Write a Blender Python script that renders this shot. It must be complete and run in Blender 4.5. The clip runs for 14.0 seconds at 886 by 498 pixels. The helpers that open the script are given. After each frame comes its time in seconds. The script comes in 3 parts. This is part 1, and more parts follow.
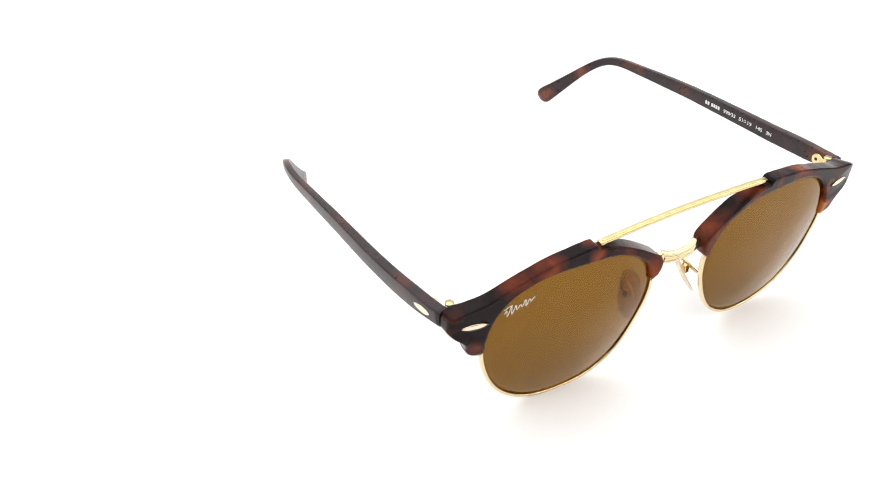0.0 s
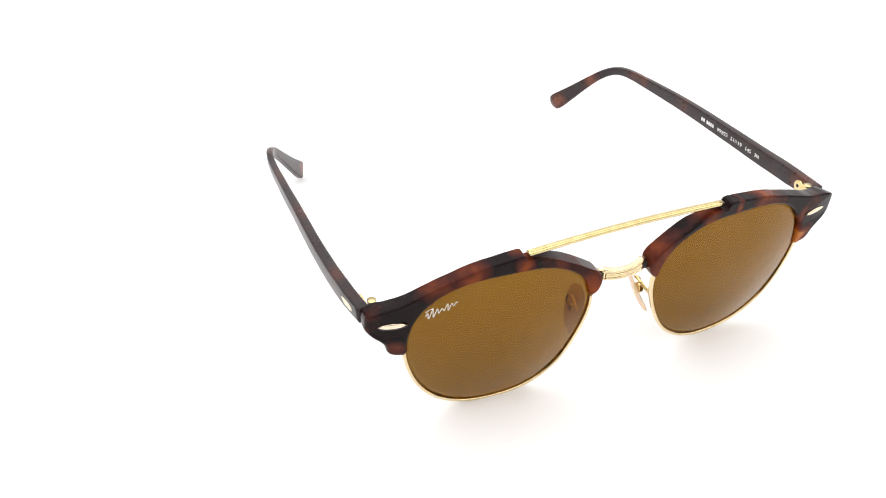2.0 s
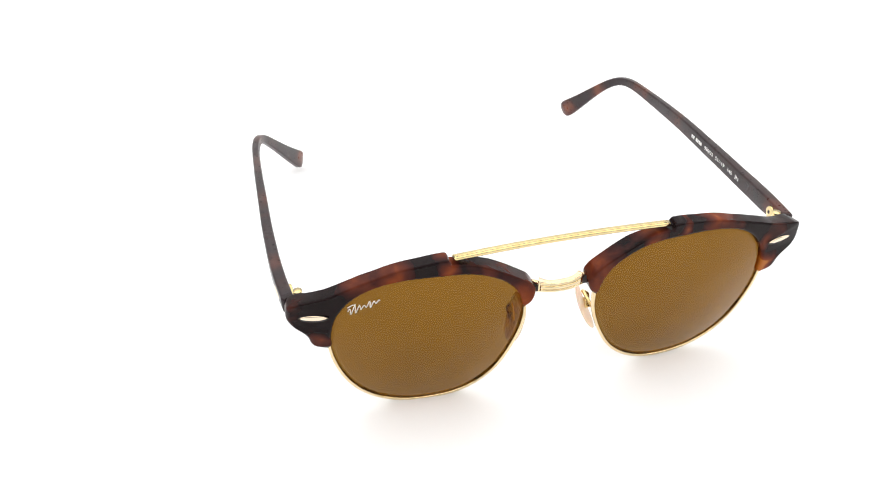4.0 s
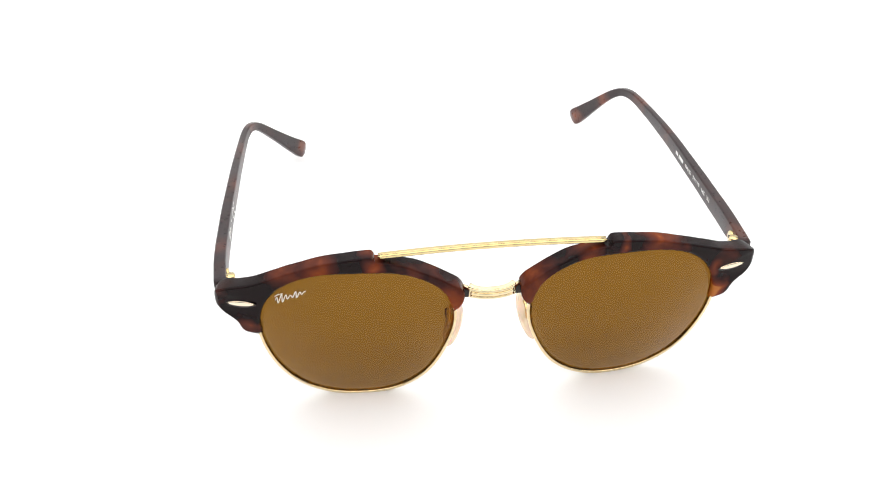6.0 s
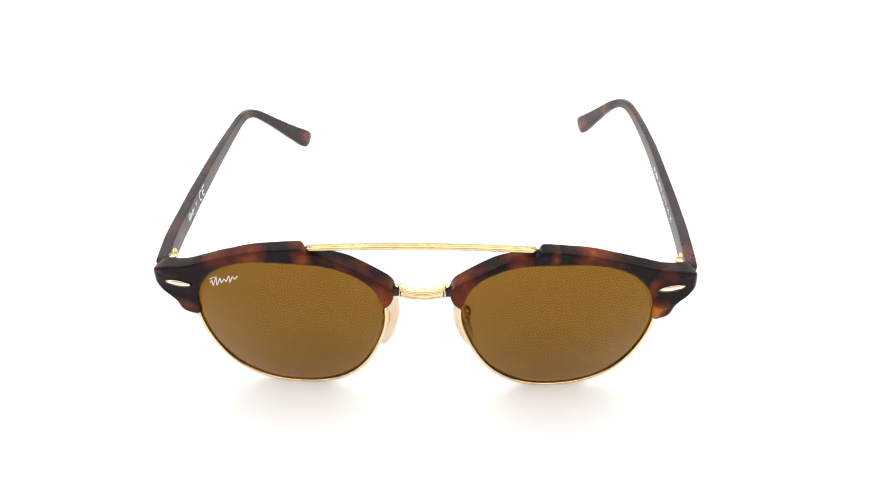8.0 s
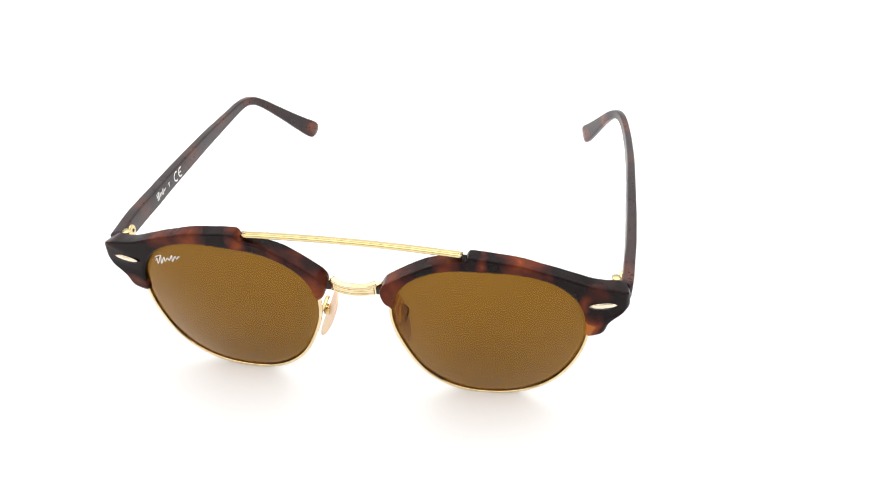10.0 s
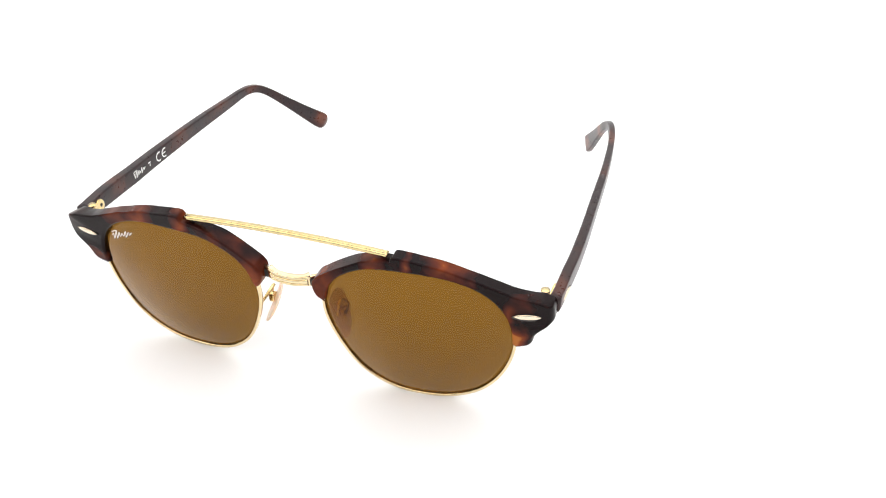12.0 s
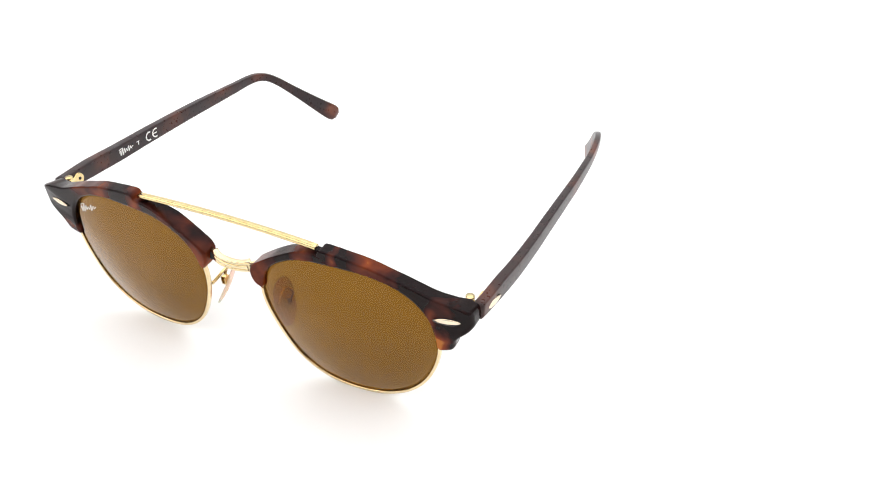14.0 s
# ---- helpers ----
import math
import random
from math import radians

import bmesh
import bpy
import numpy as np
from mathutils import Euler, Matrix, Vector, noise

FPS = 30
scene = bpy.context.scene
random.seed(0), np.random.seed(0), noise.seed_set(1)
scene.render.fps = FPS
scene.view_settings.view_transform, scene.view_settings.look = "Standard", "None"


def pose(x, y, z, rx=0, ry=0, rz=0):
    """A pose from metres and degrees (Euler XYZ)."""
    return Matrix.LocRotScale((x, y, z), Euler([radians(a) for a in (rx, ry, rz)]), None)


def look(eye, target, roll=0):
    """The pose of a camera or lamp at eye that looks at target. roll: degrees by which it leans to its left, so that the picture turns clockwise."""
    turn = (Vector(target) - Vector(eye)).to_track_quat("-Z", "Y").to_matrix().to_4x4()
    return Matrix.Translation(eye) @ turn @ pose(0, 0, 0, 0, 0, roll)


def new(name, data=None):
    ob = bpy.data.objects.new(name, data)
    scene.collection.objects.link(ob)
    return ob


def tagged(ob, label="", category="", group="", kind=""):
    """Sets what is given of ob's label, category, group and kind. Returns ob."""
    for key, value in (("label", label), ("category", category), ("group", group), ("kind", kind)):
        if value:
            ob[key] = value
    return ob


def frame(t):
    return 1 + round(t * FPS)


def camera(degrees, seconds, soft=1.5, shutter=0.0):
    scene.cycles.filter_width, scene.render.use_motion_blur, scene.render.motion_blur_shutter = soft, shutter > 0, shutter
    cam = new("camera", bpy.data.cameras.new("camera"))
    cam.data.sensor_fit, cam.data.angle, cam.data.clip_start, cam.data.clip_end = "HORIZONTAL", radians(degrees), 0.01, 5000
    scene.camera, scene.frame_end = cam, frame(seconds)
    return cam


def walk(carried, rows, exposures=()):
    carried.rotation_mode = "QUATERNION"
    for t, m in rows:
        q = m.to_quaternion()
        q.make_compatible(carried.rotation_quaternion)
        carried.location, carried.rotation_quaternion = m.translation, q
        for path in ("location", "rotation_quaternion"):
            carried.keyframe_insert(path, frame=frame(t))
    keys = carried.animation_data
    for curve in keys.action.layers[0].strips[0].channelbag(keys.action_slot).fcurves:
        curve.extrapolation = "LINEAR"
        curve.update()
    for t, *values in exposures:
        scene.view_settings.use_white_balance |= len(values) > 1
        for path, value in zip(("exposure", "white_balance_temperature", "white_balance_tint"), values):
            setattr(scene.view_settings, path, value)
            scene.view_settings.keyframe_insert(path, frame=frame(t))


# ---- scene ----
# ---------------------------------------------------------------- camera
cam = camera(56.24, 14.0, soft=1.0)
EYE = (-0.00319, -0.30559, 0.18115)
AIM = (-0.00319, -0.30559 + 0.79335, 0.18115 - 0.60876)
# the turntable's axis leans a little off the plumb line
TABLE = pose(0, -0.13593, 0, 1.82) @ pose(0, 0.13593, 0)
CAM_POSE = TABLE @ look(EYE, AIM, -1.14)
walk(cam, [(0.0, CAM_POSE), (14.0, CAM_POSE)])

# ---------------------------------------------------------------- light: softboxes of a product studio
world = bpy.data.worlds.new("studio_air")
world.use_nodes = True
world.node_tree.nodes["Background"].inputs["Color"].default_value = (1, 1, 1, 1)
world.node_tree.nodes["Background"].inputs["Strength"].default_value = 0.0
scene.world = world


def softbox(name, eye, target, sx, sy, watts, colour=(1, 1, 1)):
    data = bpy.data.lights.new(name, "AREA")
    data.shape, data.size, data.size_y, data.energy, data.color = "RECTANGLE", sx, sy, watts, colour
    ob = new(name, data)
    ob.matrix_world = look(eye, target)
    return ob


softbox("softbox_top", (0.0, 0.0, 1.20), (0, 0, 0), 3.2, 3.2, 54)
softbox("softbox_side", (-1.15, -0.1, 0.65), (0, 0, 0.05), 0.9, 0.9, 3)
softbox("softbox_side", (1.15, -0.1, 0.65), (0, 0, 0.05), 0.9, 0.9, 3)
scene.view_settings.exposure = 0.0


# ---------------------------------------------------------------- materials
def material(name):
    m = bpy.data.materials.new(name)
    m.use_nodes = True
    nt = m.node_tree
    return m, nt, nt.nodes["Principled BSDF"]


def node(nt, kind, **sets):
    n = nt.nodes.new(kind)
    for k, v in sets.items():
        n.inputs[k.replace("_", " ")].default_value = v
    return n


def ramp(nt, stops):
    n = nt.nodes.new("ShaderNodeValToRGB")
    e = n.color_ramp.elements
    while len(e) < len(stops):
        e.new(0.5)
    for el, (at, col) in zip(e, stops):
        el.position, el.color = at, (*col, 1)
    return n


def mapped(nt, scale):
    co = nt.nodes.new("ShaderNodeTexCoord")
    mp = node(nt, "ShaderNodeMapping")
    mp.inputs["Scale"].default_value = scale
    nt.links.new(co.outputs["Object"], mp.inputs["Vector"])
    return mp.outputs["Vector"]


def tortoise(name, blots, stops, rough, grain, spec=0.18):
    """Dark acetate with amber blots: centre and half sizes in millimetres, strength."""
    m, nt, b = material(name)
    co = nt.nodes.new("ShaderNodeTexCoord")
    wob = node(nt, "ShaderNodeTexNoise", Scale=110.0, Detail=2.0, Roughness=0.45)
    nt.links.new(co.outputs["Object"], wob.inputs["Vector"])
    off = nt.nodes.new("ShaderNodeVectorMath")
    off.operation = "MULTIPLY_ADD"
    off.inputs[1].default_value = (0.011, 0.011, 0.011)
    nt.links.new(wob.outputs["Color"], off.inputs[0])
    nt.links.new(co.outputs["Object"], off.inputs[2])
    total = None
    for (x, y, z), (rx, ry, rz), power in blots:
        mp = nt.nodes.new("ShaderNodeMapping")
        mp.vector_type = "TEXTURE"
        mp.inputs["Location"].default_value = mm(x, y, z) + Vector((0.0055, 0.0055, 0.0055))
        mp.inputs["Scale"].default_value = (rx * 0.001, ry * 0.001, rz * 0.001)
        nt.links.new(off.outputs[0], mp.inputs["Vector"])
        gr = nt.nodes.new("ShaderNodeTexGradient")
        gr.gradient_type = "SPHERICAL"
        nt.links.new(mp.outputs[0], gr.inputs["Vector"])
        ad = nt.nodes.new("ShaderNodeMath")
        ad.operation = "MULTIPLY_ADD"
        ad.inputs[1].default_value = power
        nt.links.new(gr.outputs["Fac"], ad.inputs[0])
        if total is not None:
            nt.links.new(total.outputs[0], ad.inputs[2])
        else:
            ad.inputs[2].default_value = 0.0
        total = ad
    big = node(nt, "ShaderNodeTexNoise", Scale=grain, Detail=3.0, Roughness=0.5, Distortion=0.6)
    nt.links.new(co.outputs["Object"], big.inputs["Vector"])
    lift = nt.nodes.new("ShaderNodeMapRange")
    lift.inputs["From Min"].default_value, lift.inputs["From Max"].default_value = 0.42, 0.8
    lift.inputs["To Min"].default_value, lift.inputs["To Max"].default_value = 0.0, 0.34
    nt.links.new(big.outputs["Fac"], lift.inputs["Value"])
    sm = nt.nodes.new("ShaderNodeMath")
    nt.links.new(total.outputs[0], sm.inputs[0])
    nt.links.new(lift.outputs[0], sm.inputs[1])
    r = ramp(nt, stops)
    nt.links.new(sm.outputs[0], r.inputs["Fac"])
    nt.links.new(r.outputs["Color"], b.inputs["Base Color"])
    fine = node(nt, "ShaderNodeTexNoise", Scale=900.0, Detail=2.0)
    nt.links.new(co.outputs["Object"], fine.inputs["Vector"])
    rr = nt.nodes.new("ShaderNodeMapRange")
    rr.inputs["To Min"].default_value, rr.inputs["To Max"].default_value = rough - 0.05, rough + 0.07
    nt.links.new(fine.outputs["Fac"], rr.inputs["Value"])
    nt.links.new(rr.outputs["Result"], b.inputs["Roughness"])
    bump = node(nt, "ShaderNodeBump", Strength=0.06, Distance=0.0002)
    nt.links.new(fine.outputs["Fac"], bump.inputs["Height"])
    nt.links.new(bump.outputs["Normal"], b.inputs["Normal"])
    b.inputs["IOR"].default_value = 1.46
    b.inputs["Specular IOR Level"].default_value = spec
    return m


LIFT = 33.0


def mm(x, y, z):
    return Vector((x, y, z + LIFT)) * 0.001


BROW_STOPS = [(0.04, (0.0075, 0.0027, 0.0029)), (0.26, (0.045, 0.0088, 0.0050)), (0.50, (0.100, 0.0180, 0.0060)), (0.80, (0.21, 0.038, 0.0065)), (1.0, (0.42, 0.125, 0.018))]
ARM_STOPS = [(0.06, (0.018, 0.0080, 0.0096)), (0.33, (0.034, 0.0095, 0.0075)), (0.58, (0.085, 0.021, 0.011)), (0.9, (0.20, 0.052, 0.022))]
BROW_LEFT = tortoise("tortoise_acetate_a", [
    ((-46, 0, 16), (5.5, 8, 7), 0.9), ((-53, 0, 13), (5, 9, 6), 0.55), ((-38, 0, 17), (3.5, 9, 6), -0.4), ((-31.5, 0, 16), (4.0, 9, 6), 0.85),
    ((-19, 0, 11), (6, 9, 6), 0.5), ((-10.5, -1, 2), (9, 11, 11), 0.85), ((-66, 1, -5), (5, 7, 4.5), 0.6), ((-63, 0, 7), (7, 9, 8), -0.4)],
    BROW_STOPS, 0.17, 130.0, 0.13)
# amber blots at the lower lobe also paint in light glowing through the acetate
BROW_RIGHT = tortoise("tortoise_acetate_b", [
    ((44.5, 0, 16.5), (5.5, 8, 6.5), 0.7), ((50, 0, 14), (4.5, 9, 6), 0.55), ((39, 0, 17), (3.0, 9, 6), -0.2), ((34.5, 0, 17.5), (3.0, 9, 4), 0.8),
    ((25.5, 0, 15), (4.5, 9, 7), 0.7), ((10, -1, 3), (10, 11, 12), 0.8), ((62.0, 1, -5.5), (5, 9, 7), 1.9), ((60.5, 0, 1), (3.0, 9, 7), 0.8),
    ((57, 0, 11), (6, 9, 6), -0.25), ((70, 2, 4), (6, 8, 7), -0.5)], BROW_STOPS, 0.17, 130.0, 0.13)
ARM_LEFT = tortoise("dark_tortoise_acetate_a", [
    ((-73, 24, 4), (9, 9, 7), 0.5), ((-74, 62, 1), (9, 8, 7), 0.55), ((-74, 88, 0), (9, 11, 7), 0.45), ((-72, 112, -3), (9, 8, 8), 0.4),
    ((-68, 124, -10), (9, 6, 7), 0.35), ((-60, 145, -31), (8, 10, 9), 0.8)], ARM_STOPS, 0.28, 110.0, 0.44)
ARM_RIGHT = tortoise("dark_tortoise_acetate_b", [
    ((72.5, 12, 5), (9, 8, 7), 0.7), ((74, 28, 3), (9, 6, 7), 0.2), ((74, 78, 1), (9, 8, 7), 0.5), ((73, 104, 0), (9, 8, 7), 0.75),
    ((66, 130, -11), (9, 8, 8), 0.8), ((59, 146, -27), (8, 9, 8), 0.95)], ARM_STOPS, 0.28, 110.0, 0.44)


def gold_material(name, dark, light):
    m, nt, b = material(name)
    v = mapped(nt, (500, 500, 500))
    n = node(nt, "ShaderNodeTexNoise", Scale=1.0, Detail=3.0)
    nt.links.new(v, n.inputs["Vector"])
    r = ramp(nt, [(0.3, dark), (0.7, light)])
    nt.links.new(n.outputs["Fac"], r.inputs["Fac"])
    nt.links.new(r.outputs["Color"], b.inputs["Base Color"])
    b.inputs["Metallic"].default_value, b.inputs["Roughness"].default_value = 1.0, 0.16
    return m


GOLD = gold_material("polished_gold", (0.71, 0.55, 0.26), (0.80, 0.64, 0.34))
PALE = gold_material("pale_gold", (0.78, 0.63, 0.37), (0.87, 0.73, 0.47))
ROSE = gold_material("pale_rose_gold", (0.84, 0.70, 0.52), (0.90, 0.77, 0.60))


def lens_material(name, glossy):
    """Absorbing glass: the front face mirrors, the coated back face does not."""
    m, nt, b = material(name)
    nt.nodes.remove(b)
    out = nt.nodes["Material Output"]
    # tint is raised to hold part of the faint even reflection
    clear = node(nt, "ShaderNodeBsdfTransparent", Color=(0.446, 0.309, 0.120, 1))
    if not glossy:
        nt.links.new(clear.outputs[0], out.inputs["Surface"])
        return m
    gloss = node(nt, "ShaderNodeBsdfGlossy", Color=(1, 1, 1, 1), Roughness=0.02)
    fres = node(nt, "ShaderNodeFresnel", IOR=1.31)
    mix = nt.nodes.new("ShaderNodeMixShader")
    # takes a little off the mirror image; the tint makes up for it
    mirror_cut = nt.nodes.new("ShaderNodeMath")
    mirror_cut.operation, mirror_cut.use_clamp = "SUBTRACT", True
    mirror_cut.inputs[1].default_value = 0.012
    nt.links.new(fres.outputs[0], mirror_cut.inputs[0])
    nt.links.new(mirror_cut.outputs[0], mix.inputs[0])
    nt.links.new(clear.outputs[0], mix.inputs[1])
    nt.links.new(gloss.outputs[0], mix.inputs[2])
    nt.links.new(mix.outputs[0], out.inputs["Surface"])
    return m


LENS = lens_material("brown_tinted_glass", True)
LENS_BACK = lens_material("coated_brown_glass", False)


def plain(name, colour, rough, spots=0.06, scale=200.0, metal=0.0, sub=0.0):
    m, nt, b = material(name)
    co = nt.nodes.new("ShaderNodeTexCoord")
    n = node(nt, "ShaderNodeTexNoise", Scale=scale, Detail=4.0)
    nt.links.new(co.outputs["Object"], n.inputs["Vector"])
    lo = tuple(c * (1 - spots) for c in colour)
    r = ramp(nt, [(0.3, lo), (0.7, colour)])
    nt.links.new(n.outputs["Fac"], r.inputs["Fac"])
    nt.links.new(r.outputs["Color"], b.inputs["Base Color"])
    b.inputs["Roughness"].default_value, b.inputs["Metallic"].default_value = rough, metal
    if sub:
        b.inputs["Subsurface Weight"].default_value = sub
        b.inputs["Subsurface Scale"].default_value = 0.003
    return m


PAPER = plain("white_seamless_paper", (0.90, 0.895, 0.89), 0.6, 0.015, 40.0)
STUDIO = plain("grey_studio_wall", (0.42, 0.42, 0.42), 0.9, 0.05, 3.0)
SILICONE = plain("peach_silicone", (0.96, 0.80, 0.66), 0.3, 0.05, 300.0, 0.0, 0.5)


def see_through(m, tint, share):
    """Lets part of the light straight through a tinted soft plastic."""
    nt = m.node_tree
    clear = node(nt, "ShaderNodeBsdfTransparent", Color=tint)
    mix = node(nt, "ShaderNodeMixShader", Fac=share)
    nt.links.new(nt.nodes["Principled BSDF"].outputs[0], mix.inputs[1])
    nt.links.new(clear.outputs[0], mix.inputs[2])
    nt.links.new(mix.outputs[0], nt.nodes["Material Output"].inputs["Surface"])


see_through(SILICONE, (1.0, 0.90, 0.80, 1), 0.65)
PRINT = plain("white_print", (0.82, 0.82, 0.80), 0.5, 0.05, 900.0)
# near-black for shade painted into gaps and holes, and for the lens edge
SHADE_AND_EDGE = plain("gap_shade_and_lens_edge", (0.02, 0.014, 0.012), 0.6, 0.2, 500.0)

# ---------------------------------------------------------------- setting


def mesh_object(name, bm, mat, parent=None, smooth=True):
    bmesh.ops.recalc_face_normals(bm, faces=bm.faces[:])
    me = bpy.data.meshes.new(name)
    bm.to_mesh(me)
    bm.free()
    for p in me.polygons:
        p.use_smooth = smooth
    me.materials.append(mat)
    ob = new(name, me)
    if parent:
        ob.parent = parent
    return ob


def part(name, bm, mat, parent, label="", smooth=True):
    return tagged(mesh_object(name, bm, mat, parent, smooth), label)


def paper_sweep():
    """Flat paper that curves up into a white back wall."""
    bm = bmesh.new()
    prof = [(-1.3, 0.0), (-0.6, 0.0), (0.0, 0.0), (0.6, 0.0), (0.9, 0.0)]
    prof += [(0.9 + 0.4 * math.sin(a), 0.4 - 0.4 * math.cos(a)) for a in np.linspace(0.1, math.pi / 2, 14)]
    prof += [(1.3, 0.8), (1.3, 1.1)]
    rows = []
    for y, z in prof:
        rows.append([bm.verts.new((x, y, z)) for x in np.linspace(-1.5, 1.5, 9)])
    for a, b in zip(rows, rows[1:]):
        for i in range(8):
            bm.faces.new((a[i], a[i + 1], b[i + 1], b[i]))
    ob = mesh_object("ground", bm, PAPER)
    tagged(ob, "plain white seamless paper sweep under the sunglasses", "backdrop", kind="structure")


def slab(name, lo, hi, label):
    bm = bmesh.new()
    bmesh.ops.create_cube(bm, size=1)
    for v in bm.verts:
        v.co = Vector([l + (h - l) * (c + 0.5) for l, h, c in zip(lo, hi, v.co)])
    tagged(mesh_object(name, bm, STUDIO, smooth=False), label, "wall", kind="structure")


paper_sweep()
slab("floor", (-2.1, -2.1, -0.15), (2.1, 2.1, -0.01), "plain grey studio floor under the paper")
slab("wall_north", (-2.1, 2.0, -0.01), (2.1, 2.1, 2.2), "plain grey studio wall")
slab("wall_south", (-2.1, -2.1, -0.01), (2.1, -2.0, 2.2), "plain grey studio wall")
slab("wall_east", (2.0, -2.0, -0.01), (2.1, 2.0, 2.2), "plain grey studio wall")
slab("wall_west", (-2.1, -2.0, -0.01), (-2.0, 2.0, 2.2), "plain grey studio wall")
slab("ceiling", (-2.1, -2.1, 2.2), (2.1, 2.1, 2.3), "plain grey studio ceiling")

# ---------------------------------------------------------------- sunglasses, worked in millimetres
# x across the face, y backwards along the temples, z up from the bridge line
def curve(knots):
    """A smooth function through the knots (monotone cubic)."""
    xs, ys = np.array(knots, float).T
    h = np.diff(xs)
    d = np.diff(ys) / h
    m = np.r_[d[0], [0 if a * b <= 0 else 2 * a * b / (a + b) for a, b in zip(d, d[1:])], d[-1]]

    def f(x):
        i = int(np.clip(np.searchsorted(xs, x) - 1, 0, len(h) - 1))
        u = min(max((x - xs[i]) / h[i], 0), 1)
        return float(ys[i] * (1 + 2 * u) * (1 - u) ** 2 + h[i] * m[i] * u * (1 - u) ** 2
                     + ys[i + 1] * u * u * (3 - 2 * u) - h[i] * m[i + 1] * u * u * (1 - u))
    return f


def smoothstep(a, b, x):
    u = min(max((x - a) / (b - a), 0), 1)
    return u * u * (3 - 2 * u)


def sheet(x, z):
    """Depth of the lens edge: a slight wrap and a slight backward lean."""
    return 0.121 - 0.475 * (x / 65) ** 2 - 0.01 * (z - 5) - 0.691 * ((z + 10) / 23) ** 2 + 1.9 * (x - 36.7) / 26


LCX, LCZ = 36.7, -10.0


def lens_r(a, side):
    """Edge of a lens round its centre; the two are not cut quite alike low on the temple side."""
    low = math.degrees(a + math.pi) % 360 - 180
    lower = 0.42 * smoothstep(-135, -55, low) * (1 - smoothstep(-45, 12, low))
    lower += 0.7 * smoothstep(-105, -45, low) * (1 - smoothstep(-36, 14, low)) if side < 0 else 0
    lower += 0.7 * smoothstep(-180, -140, low) * (1 - smoothstep(-130, -78, low))
    lower += 0.32 * smoothstep(-135, -95, low) * (1 - smoothstep(-88, -50, low))
    return (lower + 24.507 + 0.037 * math.cos(a) + 3.34 * math.sin(a) + 1.352 * math.cos(2 * a) - 0.477 * math.sin(2 * a)
            + 0.207 * math.cos(3 * a) + 1.182 * math.sin(3 * a) - 0.648 * math.cos(4 * a) - 0.039 * math.sin(4 * a))


def tucked(x, y, z):
    """The lower half of the front is tucked in towards the cheeks."""
    back = 1.6 * (max(-z, 0) / 30) ** 1.3
    return mm(x, y + back, z - 0.75 * back)


def loft(bm, sections, caps=True, closed=False):
    rings = [[bm.verts.new(p) for p in s] for s in sections]
    n = len(rings[0])
    pairs = list(zip(rings, rings[1:])) + ([(rings[-1], rings[0])] if closed else [])
    for a, b in pairs:
        for i in range(n):
            bm.faces.new((a[i], a[(i + 1) % n], b[(i + 1) % n], b[i]))
    if caps and not closed:
        for r in (rings[0], rings[-1]):
            c = bm.verts.new(sum((v.co for v in r), Vector()) / n)
            for i in range(n):
                bm.faces.new((r[i], r[(i + 1) % n], c))
    return bm


def round_rect(w, h, r, k=4):
    """Points of a rounded rectangle, half sizes w and h."""
    r = min(r, w * 0.98, h * 0.98)
    pts = []
    for cx, cy, a0 in ((w - r, h - r, 0), (-w + r, h - r, 90), (-w + r, -h + r, 180), (w - r, -h + r, 270)):
        for i in range(k + 1):
            a = radians(a0 + 90 * i / k)
            pts.append((cx + r * math.cos(a), cy + r * math.sin(a)))
    return pts


# outer edge of the brow round the lens centre: degrees, millimetres
BROW_LOW = curve([(7.1, 27.9), (7.4, 28.8), (8.1, 29.9), (9.3, 31.0), (11.0, 31.7), (13.1, 32.2), (15.5, 33.1), (18.0, 35.0), (20.0, 37.6), (22.0, 39.2),
                  (24.5, 39.9), (27.0, 40.5), (28.1, 40.6), (28.8, 40.45), (30.0, 39.9), (31.8, 39.0), (35.0, 36.6), (39.3, 34.0), (46, 31.9),
                  (52.8, 30.4), (66, 28.8), (84, 28.4), (95, 29.1), (100.2, 29.6), (101.6, 29.1), (102.8, 28.1)])
BROW_NOSE = curve([(102.8, 28.1), (108, 28.7), (115, 29.4), (126, 29.9), (138, 31.2), (144, 32.2), (148.3, 33.0),
                   (151.2, 33.1), (154.2, 32.4), (157, 31.2), (159.2, 29.8), (160.6, 28.3)])


